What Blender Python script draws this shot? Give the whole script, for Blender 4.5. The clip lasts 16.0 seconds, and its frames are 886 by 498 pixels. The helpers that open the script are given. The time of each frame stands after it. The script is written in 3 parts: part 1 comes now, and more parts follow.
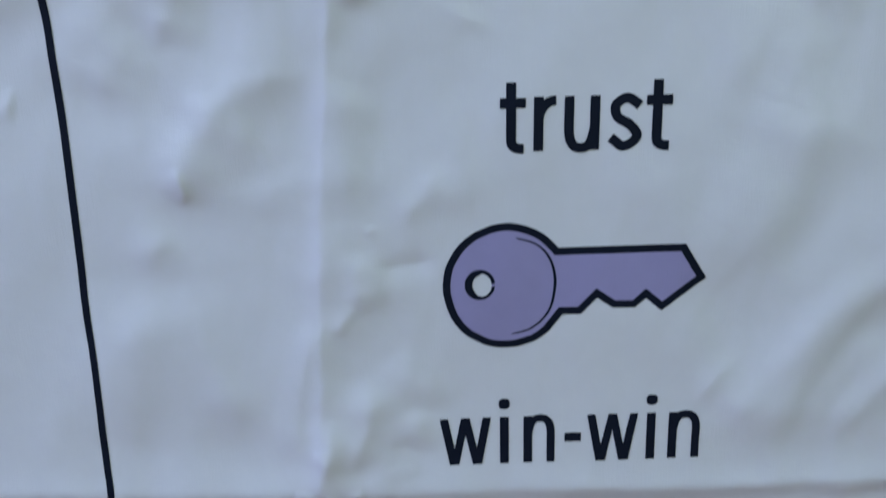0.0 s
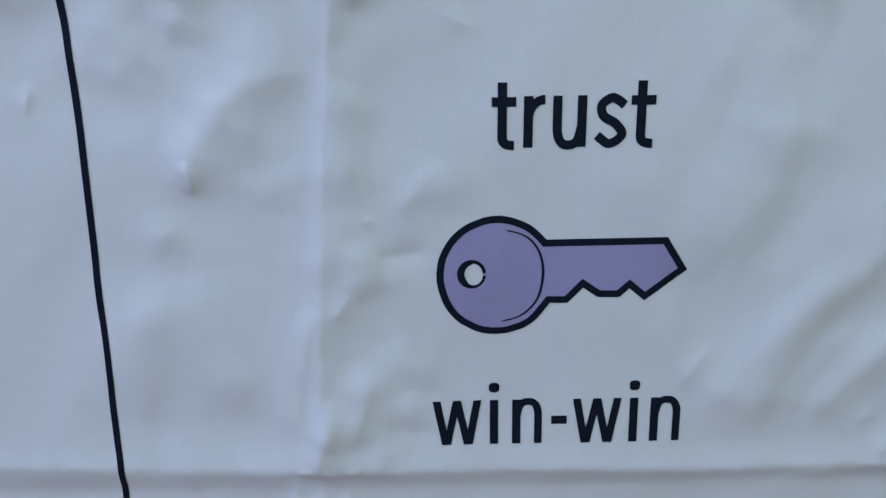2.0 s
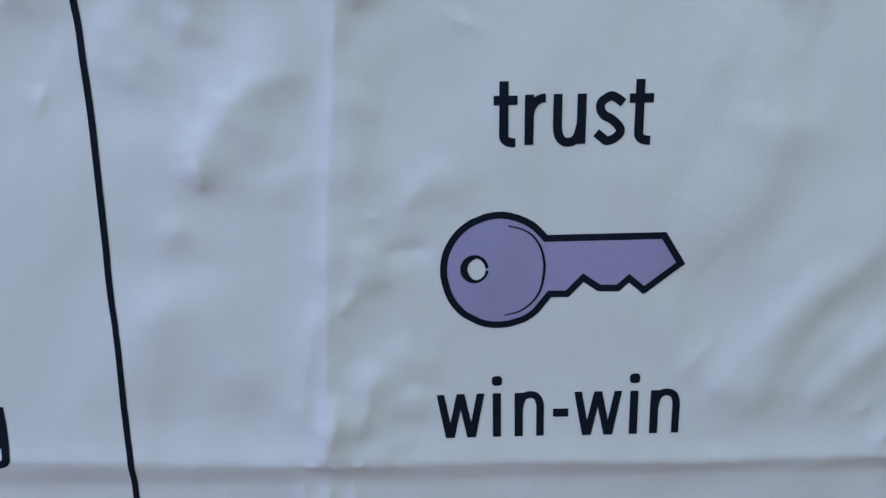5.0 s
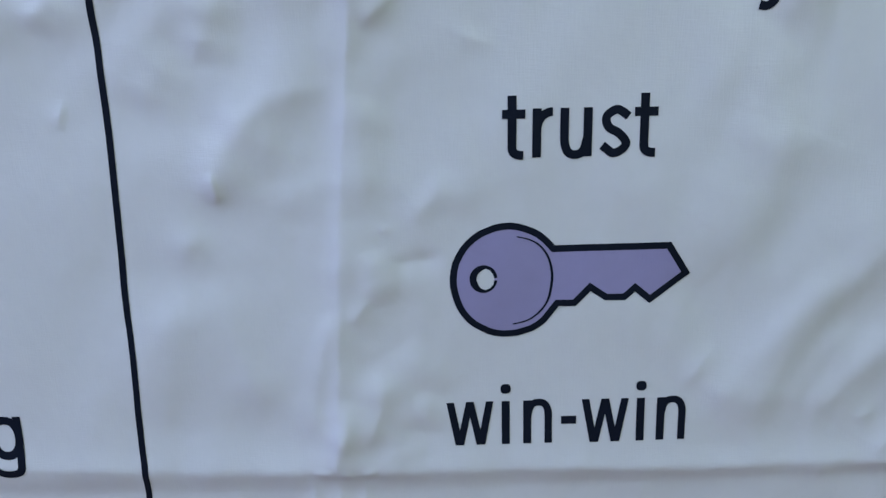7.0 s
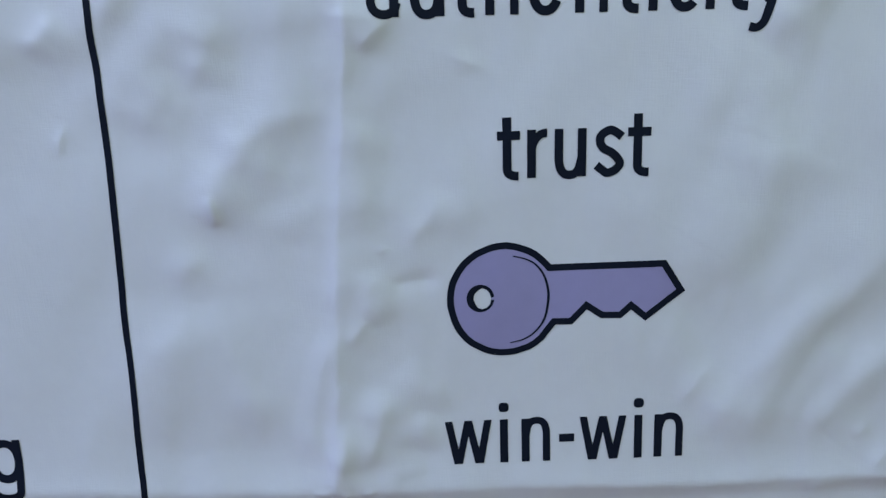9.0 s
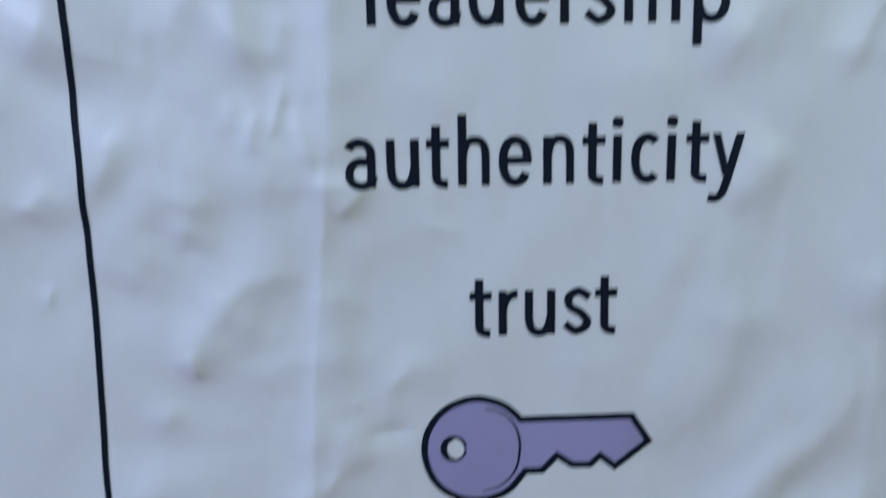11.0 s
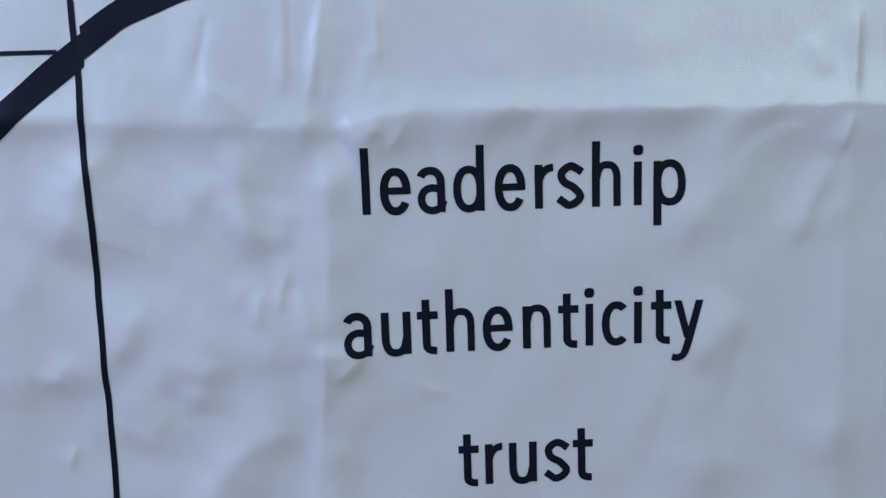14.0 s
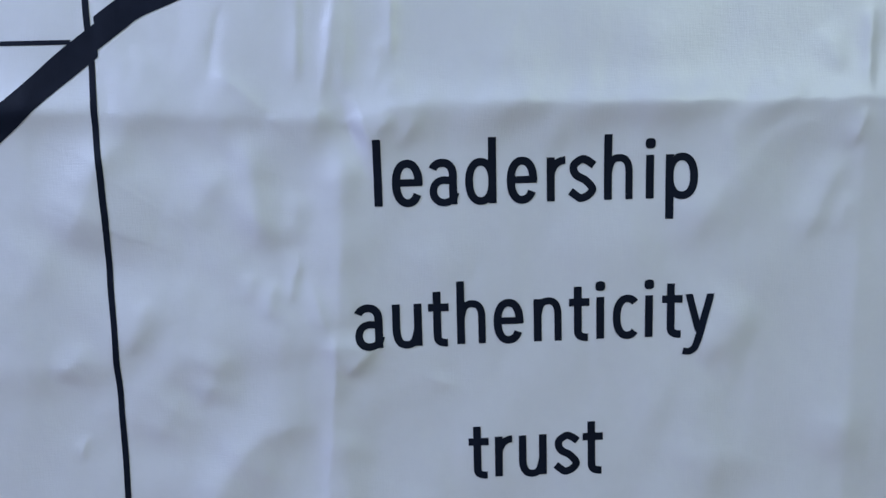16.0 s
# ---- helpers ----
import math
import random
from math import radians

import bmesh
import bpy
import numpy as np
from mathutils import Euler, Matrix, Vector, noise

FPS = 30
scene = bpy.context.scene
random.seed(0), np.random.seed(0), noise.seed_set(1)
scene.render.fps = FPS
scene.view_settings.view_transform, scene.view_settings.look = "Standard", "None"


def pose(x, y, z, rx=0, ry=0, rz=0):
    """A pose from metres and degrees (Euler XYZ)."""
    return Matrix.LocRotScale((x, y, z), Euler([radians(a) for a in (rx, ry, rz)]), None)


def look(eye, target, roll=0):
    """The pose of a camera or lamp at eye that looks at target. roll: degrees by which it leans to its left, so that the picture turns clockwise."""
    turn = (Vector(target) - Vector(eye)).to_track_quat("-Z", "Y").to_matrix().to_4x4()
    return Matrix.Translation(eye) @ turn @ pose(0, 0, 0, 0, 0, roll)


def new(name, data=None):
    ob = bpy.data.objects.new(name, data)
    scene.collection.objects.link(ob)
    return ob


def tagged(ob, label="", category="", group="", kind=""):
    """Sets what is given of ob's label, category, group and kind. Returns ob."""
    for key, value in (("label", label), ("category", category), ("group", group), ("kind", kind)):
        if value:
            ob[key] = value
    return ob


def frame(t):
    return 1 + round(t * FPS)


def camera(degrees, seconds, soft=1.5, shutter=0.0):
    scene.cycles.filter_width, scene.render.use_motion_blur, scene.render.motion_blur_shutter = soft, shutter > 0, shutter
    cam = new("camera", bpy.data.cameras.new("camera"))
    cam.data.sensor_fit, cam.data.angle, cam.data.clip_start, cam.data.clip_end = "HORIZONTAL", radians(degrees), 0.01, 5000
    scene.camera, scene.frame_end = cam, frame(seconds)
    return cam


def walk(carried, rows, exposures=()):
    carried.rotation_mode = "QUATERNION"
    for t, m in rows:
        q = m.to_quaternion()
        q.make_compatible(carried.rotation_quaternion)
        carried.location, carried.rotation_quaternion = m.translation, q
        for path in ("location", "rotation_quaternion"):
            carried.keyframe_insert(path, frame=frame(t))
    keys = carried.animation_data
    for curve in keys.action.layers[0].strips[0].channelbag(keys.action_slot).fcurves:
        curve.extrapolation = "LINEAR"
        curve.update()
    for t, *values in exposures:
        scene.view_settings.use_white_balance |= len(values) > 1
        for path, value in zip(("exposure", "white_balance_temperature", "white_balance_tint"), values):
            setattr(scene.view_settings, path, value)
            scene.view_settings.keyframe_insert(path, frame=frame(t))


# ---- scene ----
# ---- camera and its way ----
cam = camera(66.68, 16.0, soft=1.4, shutter=0.5)
# seconds, eye x, y, z, yaw, pitch, lean to the right
ROWS = [
    (0.0, -0.0238, -0.2959, 1.3444, -1.308, -14.627, 1.315),
    (0.5, -0.0258, -0.3041, 1.3294, -1.302, -16.311, 0.773),
    (1.0, -0.0164, -0.3089, 1.3389, -1.264, -16.007, 0.960),
    (1.5, -0.0198, -0.3124, 1.3444, -1.170, -15.524, 1.160),
    (2.0, -0.0192, -0.3124, 1.3476, -0.927, -15.237, 0.801),
    (2.5, -0.0218, -0.3145, 1.3469, -0.896, -14.469, 0.679),
    (3.0, -0.0262, -0.3123, 1.3413, -0.813, -15.165, 1.209),
    (3.5, -0.0228, -0.3125, 1.3464, -1.121, -14.997, 1.364),
    (4.0, -0.0242, -0.3177, 1.3424, -1.573, -14.809, 1.205),
    (4.5, -0.0258, -0.3183, 1.3446, -1.014, -14.467, 1.143),
    (5.0, -0.0209, -0.3211, 1.3437, -0.896, -14.573, 1.007),
    (7.5, -0.0267, -0.3273, 1.3474, -1.040, -13.575, 1.420),
    (8.0, -0.0239, -0.3250, 1.3478, -1.316, -13.236, 1.821),
    (10.3, -0.0270, -0.3354, 1.3555, -0.729, -11.909, 1.617),
    (10.5, -0.0240, -0.3348, 1.3552, -0.604, -11.513, 1.826),
    (11.0, -0.0133, -0.3318, 1.4105, -1.609, -9.320, 1.147),
    (11.5, -0.0109, -0.3443, 1.4625, -2.600, -7.169, -1.556),
    (12.0, -0.0144, -0.3557, 1.4816, -2.219, -6.166, -0.248),
    (12.5, -0.0082, -0.3540, 1.4782, -2.194, -6.750, 0.610),
    (13.0, -0.0116, -0.3499, 1.4801, -1.815, -7.345, 1.142),
    (13.5, -0.0120, -0.3564, 1.4845, -2.281, -7.036, 1.519),
    (14.0, -0.0109, -0.3572, 1.4863, -2.386, -6.776, 1.853),
    (14.5, -0.0115, -0.3589, 1.4847, -2.158, -6.617, 1.406),
    (15.0, -0.0110, -0.3600, 1.4835, -2.010, -6.729, 1.324),
    (15.5, -0.0115, -0.3573, 1.4786, -2.145, -6.879, 1.699),
    (16.0, -0.0157, -0.3575, 1.4836, -2.145, -6.977, 1.544),
]


def eye_pose(x, y, z, yaw, pitch, lean):
    return pose(x, y, z, 0, 0, yaw) @ pose(0, 0, 0, 90 + pitch) @ pose(0, 0, 0, 0, 0, -lean)


walk(cam, [(t, eye_pose(*r)) for t, *r in ROWS], exposures=[
    (0.0, 0.0, 6490, 11), (10.4, 0.0, 6490, 11), (11.0, 0.06, 6470, 12), (11.5, -0.05, 6450, 13), (12.2, -0.11, 6430, 14), (16.0, -0.11, 6430, 14)])

# ---- world and large lights ----
world = bpy.data.worlds.new("sky")
scene.world = world
world.use_nodes = True
sky = world.node_tree.nodes.new("ShaderNodeTexSky")
sky.sky_type, sky.sun_disc = "NISHITA", False
sky.sun_elevation, sky.sun_rotation = radians(38), radians(200)
world.node_tree.nodes["Background"].inputs["Strength"].default_value = 0.1
world.node_tree.links.new(sky.outputs["Color"], world.node_tree.nodes["Background"].inputs["Color"])


def soft_light(name, eye, target, width, height, power, colour):
    """A soft rectangular lamp set in an unseen window opening."""
    data = bpy.data.lights.new(name, "AREA")
    data.shape, data.size, data.size_y, data.energy, data.color = "RECTANGLE", width, height, power, colour
    ob = new(name, data)
    ob.matrix_world = look(eye, target)
    return ob


# bluish light from the upper left; the window it stands in is assumed
soft_light("daylight_west", (-1.78, -0.95, 2.78), (0, -0.35, 1.45), 1.2, 1.1, 54, (0.50, 0.62, 1.0))
# greenish fill added to tint the right of the cloth; no known source
soft_light("greenish_fill_east", (1.58, -2.00, 2.78), (0, -0.35, 1.45), 1.2, 1.1, 31, (0.762, 1.0, 0.85))

# ---- materials ----


def material(name, colour, rough, spec=0.5):
    m = bpy.data.materials.new(name)
    m.use_nodes = True
    b = m.node_tree.nodes["Principled BSDF"]
    b.inputs["Base Color"].default_value = (*colour, 1)
    b.inputs["Roughness"].default_value = rough
    b.inputs["Specular IOR Level"].default_value = spec
    return m, m.node_tree, b


def mottled(tree, b, colour, amount, scale, coords):
    """Two scales of uneven colour."""
    fine, broad = tree.nodes.new("ShaderNodeTexNoise"), tree.nodes.new("ShaderNodeTexNoise")
    fine.inputs["Scale"].default_value, broad.inputs["Scale"].default_value = scale * 12, scale
    fine.inputs["Detail"].default_value = broad.inputs["Detail"].default_value = 5
    mixed = tree.nodes.new("ShaderNodeMath")
    mixed.operation = "ADD"
    ramp = tree.nodes.new("ShaderNodeMapRange")
    ramp.inputs["From Min"].default_value, ramp.inputs["From Max"].default_value = 0.6, 1.4
    ramp.inputs["To Min"].default_value, ramp.inputs["To Max"].default_value = 1 - amount, 1 + amount
    scaled = tree.nodes.new("ShaderNodeVectorMath")
    scaled.operation = "SCALE"
    scaled.inputs[0].default_value = colour
    for n in (fine, broad):
        tree.links.new(coords.outputs["Object"], n.inputs["Vector"])
    tree.links.new(fine.outputs["Fac"], mixed.inputs[0])
    tree.links.new(broad.outputs["Fac"], mixed.inputs[1])
    tree.links.new(mixed.outputs[0], ramp.inputs["Value"])
    tree.links.new(ramp.outputs["Result"], scaled.inputs["Scale"])
    tree.links.new(scaled.outputs["Vector"], b.inputs["Base Color"])


def woven(name, colour, rough, spec, amount, sheen=0.0):
    """Printed polyester cloth: threads both ways, a fine crumple and a faintly uneven tone."""
    m, tree, b = material(name, colour, rough, spec)
    coords = tree.nodes.new("ShaderNodeTexCoord")
    mottled(tree, b, colour, amount, 9, coords)
    b.inputs["Sheen Weight"].default_value = sheen
    height = None
    for along in ((1500, 400, 130), (170, 400, 1300)):
        stretch, yarn = tree.nodes.new("ShaderNodeMapping"), tree.nodes.new("ShaderNodeTexNoise")
        stretch.inputs["Scale"].default_value = along
        yarn.inputs["Scale"].default_value, yarn.inputs["Detail"].default_value = 1.0, 1
        tree.links.new(coords.outputs["Object"], stretch.inputs["Vector"])
        tree.links.new(stretch.outputs["Vector"], yarn.inputs["Vector"])
        if height:
            both = tree.nodes.new("ShaderNodeMath")
            both.operation = "ADD"
            tree.links.new(height, both.inputs[0])
            tree.links.new(yarn.outputs["Fac"], both.inputs[1])
            height = both.outputs[0]
        else:
            height = yarn.outputs["Fac"]
    patch, seen = tree.nodes.new("ShaderNodeTexNoise"), tree.nodes.new("ShaderNodeMapRange")
    patch.inputs["Scale"].default_value = 14
    seen.inputs["From Min"].default_value, seen.inputs["From Max"].default_value = 0.42, 0.62
    seen.inputs["To Min"].default_value = 0.45
    tree.links.new(coords.outputs["Object"], patch.inputs["Vector"])
    tree.links.new(patch.outputs["Fac"], seen.inputs["Value"])
    worn = tree.nodes.new("ShaderNodeMath")
    worn.operation = "MULTIPLY"
    tree.links.new(height, worn.inputs[0])
    tree.links.new(seen.outputs["Result"], worn.inputs[1])
    height = worn.outputs[0]
    threads = tree.nodes.new("ShaderNodeBump")
    threads.inputs["Strength"].default_value, threads.inputs["Distance"].default_value = 0.5, 0.00022
    tree.links.new(height, threads.inputs["Height"])
    crumple = tree.nodes.new("ShaderNodeTexNoise")
    crumple.inputs["Scale"].default_value, crumple.inputs["Detail"].default_value = 75, 2
    tree.links.new(coords.outputs["Object"], crumple.inputs["Vector"])
    soft = tree.nodes.new("ShaderNodeBump")
    soft.inputs["Strength"].default_value, soft.inputs["Distance"].default_value = 0.4, 0.0008
    tree.links.new(crumple.outputs["Fac"], soft.inputs["Height"])
    tree.links.new(threads.outputs["Normal"], soft.inputs["Normal"])
    swell = tree.nodes.new("ShaderNodeTexNoise")
    swell.inputs["Scale"].default_value, swell.inputs["Detail"].default_value = 21, 2
    swell.inputs["Distortion"].default_value = 0.2
    lie = tree.nodes.new("ShaderNodeMapping")
    lie.inputs["Rotation"].default_value, lie.inputs["Scale"].default_value = (0, radians(-22), 0), (1.15, 1, 0.5)
    tree.links.new(coords.outputs["Object"], lie.inputs["Vector"])
    tree.links.new(lie.outputs["Vector"], swell.inputs["Vector"])
    broad = tree.nodes.new("ShaderNodeBump")
    broad.inputs["Strength"].default_value, broad.inputs["Distance"].default_value = 0.85, 0.0034
    tree.links.new(swell.outputs["Fac"], broad.inputs["Height"])
    tree.links.new(soft.outputs["Normal"], broad.inputs["Normal"])
    tree.links.new(broad.outputs["Normal"], b.inputs["Normal"])
    return m


def plain(name, colour, rough, amount=0.06, scale=2.0):
    m, tree, b = material(name, colour, rough)
    mottled(tree, b, colour, amount, scale, tree.nodes.new("ShaderNodeTexCoord"))
    return m


CLOTH = woven("white_polyester_cloth", (0.74, 0.75, 0.77), 0.38, 0.5, 0.025, 0.1)
INK = woven("black_print", (0.007, 0.0105, 0.021), 0.6, 0.10, 0.2)
VIOLET = woven("violet_print", (0.335, 0.308, 0.515), 0.50, 0.3, 0.04)
PAINT = plain("wall_paint", (0.30, 0.295, 0.29), 0.85)
# unseen floor, reddened and lightened so its bounce warms the cloth's shaded slopes
WARM_BOUNCE = plain("warm_bounce_floor", (0.60, 0.345, 0.35), 0.45, 0.25, 5)
FRAME = plain("window_paint", (0.8, 0.8, 0.78), 0.4)

# ---- structure ----


def box(bm, x0, x1, y0, y1, z0, z1):
    made = bmesh.ops.create_cube(bm, size=1)
    for v in made["verts"]:
        v.co = Vector(((x0 + x1) / 2 + v.co.x * (x1 - x0), (y0 + y1) / 2 + v.co.y * (y1 - y0), (z0 + z1) / 2 + v.co.z * (z1 - z0)))
    return made["verts"]


def part(name, bm, mat, parent=None, label=""):
    data = bpy.data.meshes.new(name)
    bm.to_mesh(data)
    bm.free()
    data.materials.append(mat)
    ob = new(name, data)
    ob.parent = parent
    return tagged(ob, label)


def slab(name, mat, label, category, *boxes):
    bm = bmesh.new()
    for b in boxes:
        box(bm, *b)
    return tagged(part(name, bm, mat), label, category, kind="structure")


slab("floor", WARM_BOUNCE, "plain reddish floor of the room, out of view", "floor", (-1.95, 1.75, -3.1, 0.16, -0.1, 0))
slab("ceiling", PAINT, "light grey painted ceiling of the room", "ceiling", (-1.95, 1.75, -3.1, 0.16, 3.6, 3.7))
slab("wall_north", PAINT, "light grey painted wall behind the banner", "wall", (-1.8, 1.6, 0.0185, 0.16, 0, 3.6))
slab("wall_south", PAINT, "plain light grey painted wall", "wall", (-1.8, 1.6, -3.1, -2.95, 0, 3.6))
slab("wall_west", PAINT, "light grey painted side wall with an assumed window opening", "wall",
     (-1.95, -1.8, -3.1, -1.60, 0, 3.6), (-1.95, -1.8, -0.30, 0.16, 0, 3.6), (-1.95, -1.8, -1.60, -0.30, 0, 2.15), (-1.95, -1.8, -1.60, -0.30, 3.45, 3.6))
# unseen wall, opened only to make room for the greenish fill lamp
slab("wall_east", PAINT, "light grey painted side wall with an assumed window opening", "wall",
     (1.6, 1.75, -3.1, -2.70, 0, 3.6), (1.6, 1.75, -1.30, 0.16, 0, 3.6), (1.6, 1.75, -2.70, -1.30, 0, 2.15), (1.6, 1.75, -2.70, -1.30, 3.45, 3.6))


def window(name, m, width, label):
    """A painted frame with a mullion, in the plane x, z about its lower left corner."""
    bm = bmesh.new()
    for b in ((0, width, 0.0, 0.05), (0, width, 1.25, 1.3), (0, 0.05, 0.05, 1.25), (width - 0.05, width, 0.05, 1.25), (width / 2 - 0.02, width / 2 + 0.02, 0.05, 1.25)):
        box(bm, b[0], b[1], -0.03, 0.03, b[2], b[3])
    ob = tagged(part(name, bm, FRAME), label, "window", kind="structure")
    ob.matrix_world = m


window("window_1", pose(-1.90, -1.60, 2.15, 0, 0, 90), 1.3, "white painted frame of an assumed window in the side wall")
# out of view, added round the fill lamp on the right
window("added_window_east", pose(1.70, -2.70, 2.15, 0, 0, 90), 1.4, "white painted frame of an assumed window in the side wall")

# ---- the cloth's relief: metres towards the viewer, over x and z ----
RIDGES, RELIEF = [], 1.9


def ridge(points, rise, above, below, fade, blunt):
    """A crease along points: its rise in millimetres, its reach in millimetres on the left and on the right of its way, how softly it ends and how round its crest is."""
    RIDGES.append((np.array(points, float), RELIEF * rise / 1000, above / 1000, below / 1000, fade, blunt))


# folds from the packed banner: upright, then level
ridge([(-0.0860, 0.7700), (-0.0810, 1.1350)], 0.7, 9, 14, 0.02, 0.3)
ridge([(-0.0800, 1.1370), (-0.0795, 1.1445), (-0.0752, 1.2100), (-0.0722, 1.2670), (-0.0685, 1.3060), (-0.0652, 1.3360), (-0.0620, 1.3700), (-0.0605, 1.4000)], 1.9, 10, 26, 0.014, 0.1)
ridge([(-0.0612, 1.3700), (-0.0575, 1.4100), (-0.0555, 1.4500), (-0.0540, 1.5050)], 1.9, 12, 16, 0.03, 0.35)
ridge([(0.8020, 1.1330), (0.2210, 1.1415), (0.1180, 1.1385), (0.0430, 1.1425), (-0.0800, 1.1435), (-0.1710, 1.1450), (-0.2610, 1.1480), (-0.6400, 1.1500)], 1.35, 9.5, 12, 0.03, 0.2)
ridge([(0.8020, 1.5120), (0.2306, 1.5132), (0.1595, 1.5132), (0.0683, 1.5150), (-0.0060, 1.5165), (-0.0260, 1.5140), (-0.0400, 1.5085), (-0.0510, 1.5050)], 2.9, 20, 12, 0.01, 0.24)
ridge([(-0.0470, 1.5085), (-0.0888, 1.5105), (-0.1376, 1.5130), (-0.2060, 1.5175), (-0.6400, 1.5250)], 1.9, 14, 15, 0.02, 0.25)
ridge([(0.2150, 0.7700), (0.2235, 1.3200), (0.2259, 1.4100), (0.2275, 1.5130)], 0.6, 10, 10, 0.03, 0.3)
ridge([(-0.3600, 0.7700), (-0.3550, 1.8800)], 1.5, 12, 12, 0.03, 0.3)
ridge([(0.5100, 0.7700), (0.5150, 1.8800)], 1.5, 12, 12, 0.03, 0.3)
# lower panel: the pinch and the arched swell above it
ridge([(-0.1320, 1.3079), (-0.1318, 1.3013), (-0.1308, 1.2954), (-0.1336, 1.2890)], 1.05, 2.6, 6, 0.008, 0.25)
ridge([(-0.1454, 1.2782), (-0.1359, 1.2950), (-0.1253, 1.3151), (-0.1152, 1.3289), (-0.1043, 1.3383), (-0.0905, 1.3438), (-0.0633, 1.3467)], 2.25, 12, 12, 0.044, 0.45)
ridge([(-0.1297, 1.2831), (-0.1153, 1.3086), (-0.0999, 1.3232), (-0.0793, 1.3302)], 0.9, 11, 14, 0.03, 0.7)
ridge([(-0.1550, 1.2540), (-0.1466, 1.2688), (-0.1371, 1.2859)], 1.05, 9, 9, 0.02, 0.5)
ridge([(-0.0928, 1.3057), (-0.0901, 1.2928), (-0.0951, 1.2798)], 0.6, 9, 9, 0.012, 0.6)
ridge([(-0.1330, 1.2562), (-0.1279, 1.2278), (-0.1221, 1.1979), (-0.1198, 1.1665)], 1.35, 15, 15, 0.0308, 0.7)
ridge([(-0.1632, 1.2570), (-0.1641, 1.2200), (-0.1704, 1.1649)], 1.5, 20, 18, 0.0342, 0.8)
ridge([(-0.2003, 1.3423), (-0.2022, 1.3355), (-0.2031, 1.3266)], 0.35, 2.4, 7, 0.016, 0.25)
ridge([(-0.2039, 1.3055), (-0.2056, 1.3001), (-0.2064, 1.2912)], 0.24, 2.4, 7, 0.014, 0.25)
ridge([(-0.2083, 1.3867), (-0.2071, 1.3818), (-0.2078, 1.3749)], 0.32, 4, 6, 0.012, 0.3)
ridge([(-0.1295, 1.3756), (-0.1312, 1.3687), (-0.1311, 1.3606)], 0.24, 3, 6, 0.012, 0.3)
# a broad level swell across the left half
ridge([(-0.3000, 1.3980), (-0.1600, 1.3960), (-0.0550, 1.4000)], 2.55, 38, 42, 0.04, 0.8)
# short wrinkles along the upright fold
ridge([(-0.0737, 1.2436), (-0.0802, 1.2251), (-0.0856, 1.2060), (-0.0908, 1.1784), (-0.0912, 1.1559)], 1.1, 6, 12, 0.0251, 0.4)
ridge([(-0.0506, 1.2050), (-0.0563, 1.1805), (-0.0654, 1.1525)], 1.9, 8, 12, 0.0207, 0.35)
ridge([(-0.0706, 1.1887), (-0.0737, 1.1715), (-0.0773, 1.1482)], 1.33, 7, 5, 0.0156, 0.35)
ridge([(-0.0287, 1.1891), (-0.0338, 1.1638)], 1.05, 8, 8, 0.012, 0.5)
ridge([(-0.0580, 1.2410), (-0.0638, 1.2343), (-0.0692, 1.2263)], 0.56, 4, 4.5, 0.007, 0.3)
ridge([(-0.0532, 1.2703), (-0.0562, 1.2544), (-0.0556, 1.2346)], 1.2, 10, 6, 0.0137, 0.5)
ridge([(-0.0519, 1.2593), (-0.0346, 1.2595), (-0.0180, 1.2610)], -0.8, 5, 8, 0.0129, 0.3)
ridge([(-0.0514, 1.2740), (-0.0488, 1.2774), (-0.0477, 1.2798)], 0.35, 3, 3, 0.003, 0.25)
ridge([(-0.0179, 1.3080), (-0.0240, 1.2927), (-0.0337, 1.2832), (-0.0430, 1.2786)], 0.85, 8, 7, 0.0154, 0.4)
ridge([(-0.0559, 1.3466), (-0.0598, 1.3151), (-0.0593, 1.2817)], 0.68, 10, 8, 0.02, 0.6)
ridge([(-0.0154, 1.2807), (-0.0047, 1.2963), (0.0083, 1.3037)], 0.52, 12, 10, 0.016, 0.7)
ridge([(-0.0445, 1.2168), (-0.0339, 1.2015), (-0.0117, 1.1917)], 0.68, 10, 10, 0.016, 0.7)
# below the level fold
ridge([(-0.1380, 1.0703), (-0.1372, 1.0995), (-0.1365, 1.1274), (-0.1345, 1.1374)], 0.7, 3, 5, 0.016, 0.3)
ridge([(-0.0957, 1.0686), (-0.0949, 1.0979), (-0.0933, 1.1293), (-0.0933, 1.1408)], 0.7, 3, 5, 0.016, 0.3)
ridge([(-0.0834, 1.0682), (-0.0829, 1.0974), (-0.0793, 1.1271), (-0.0796, 1.1403)], 0.7, 5, 3, 0.016, 0.3)
ridge([(-0.0636, 1.0674), (-0.0644, 1.0968), (-0.0655, 1.1249), (-0.0655, 1.1398)], 0.7, 3, 4, 0.016, 0.3)
ridge([(0.0056, 1.0684), (0.0075, 1.1275)], 0.17, 5, 4, 0.006, 0.3)
ridge([(0.0881, 1.0651), (0.0866, 1.1317)], 0.17, 5, 4, 0.006, 0.3)
ridge([(-0.0946, 1.1425), (-0.0813, 1.1447)], 0.52, 2, 2.6, 0.0051, 0.25)
ridge([(-0.0792, 1.1410), (-0.0712, 1.1437)], 0.52, 2, 2.6, 0.0032, 0.25)
ridge([(-0.0672, 1.1419), (-0.0577, 1.1433)], 0.52, 2, 2.6, 0.0036, 0.25)
ridge([(-0.0593, 1.1466), (-0.0473, 1.1529), (-0.0283, 1.1565)], 0.24, 5, 5, 0.01, 0.4)
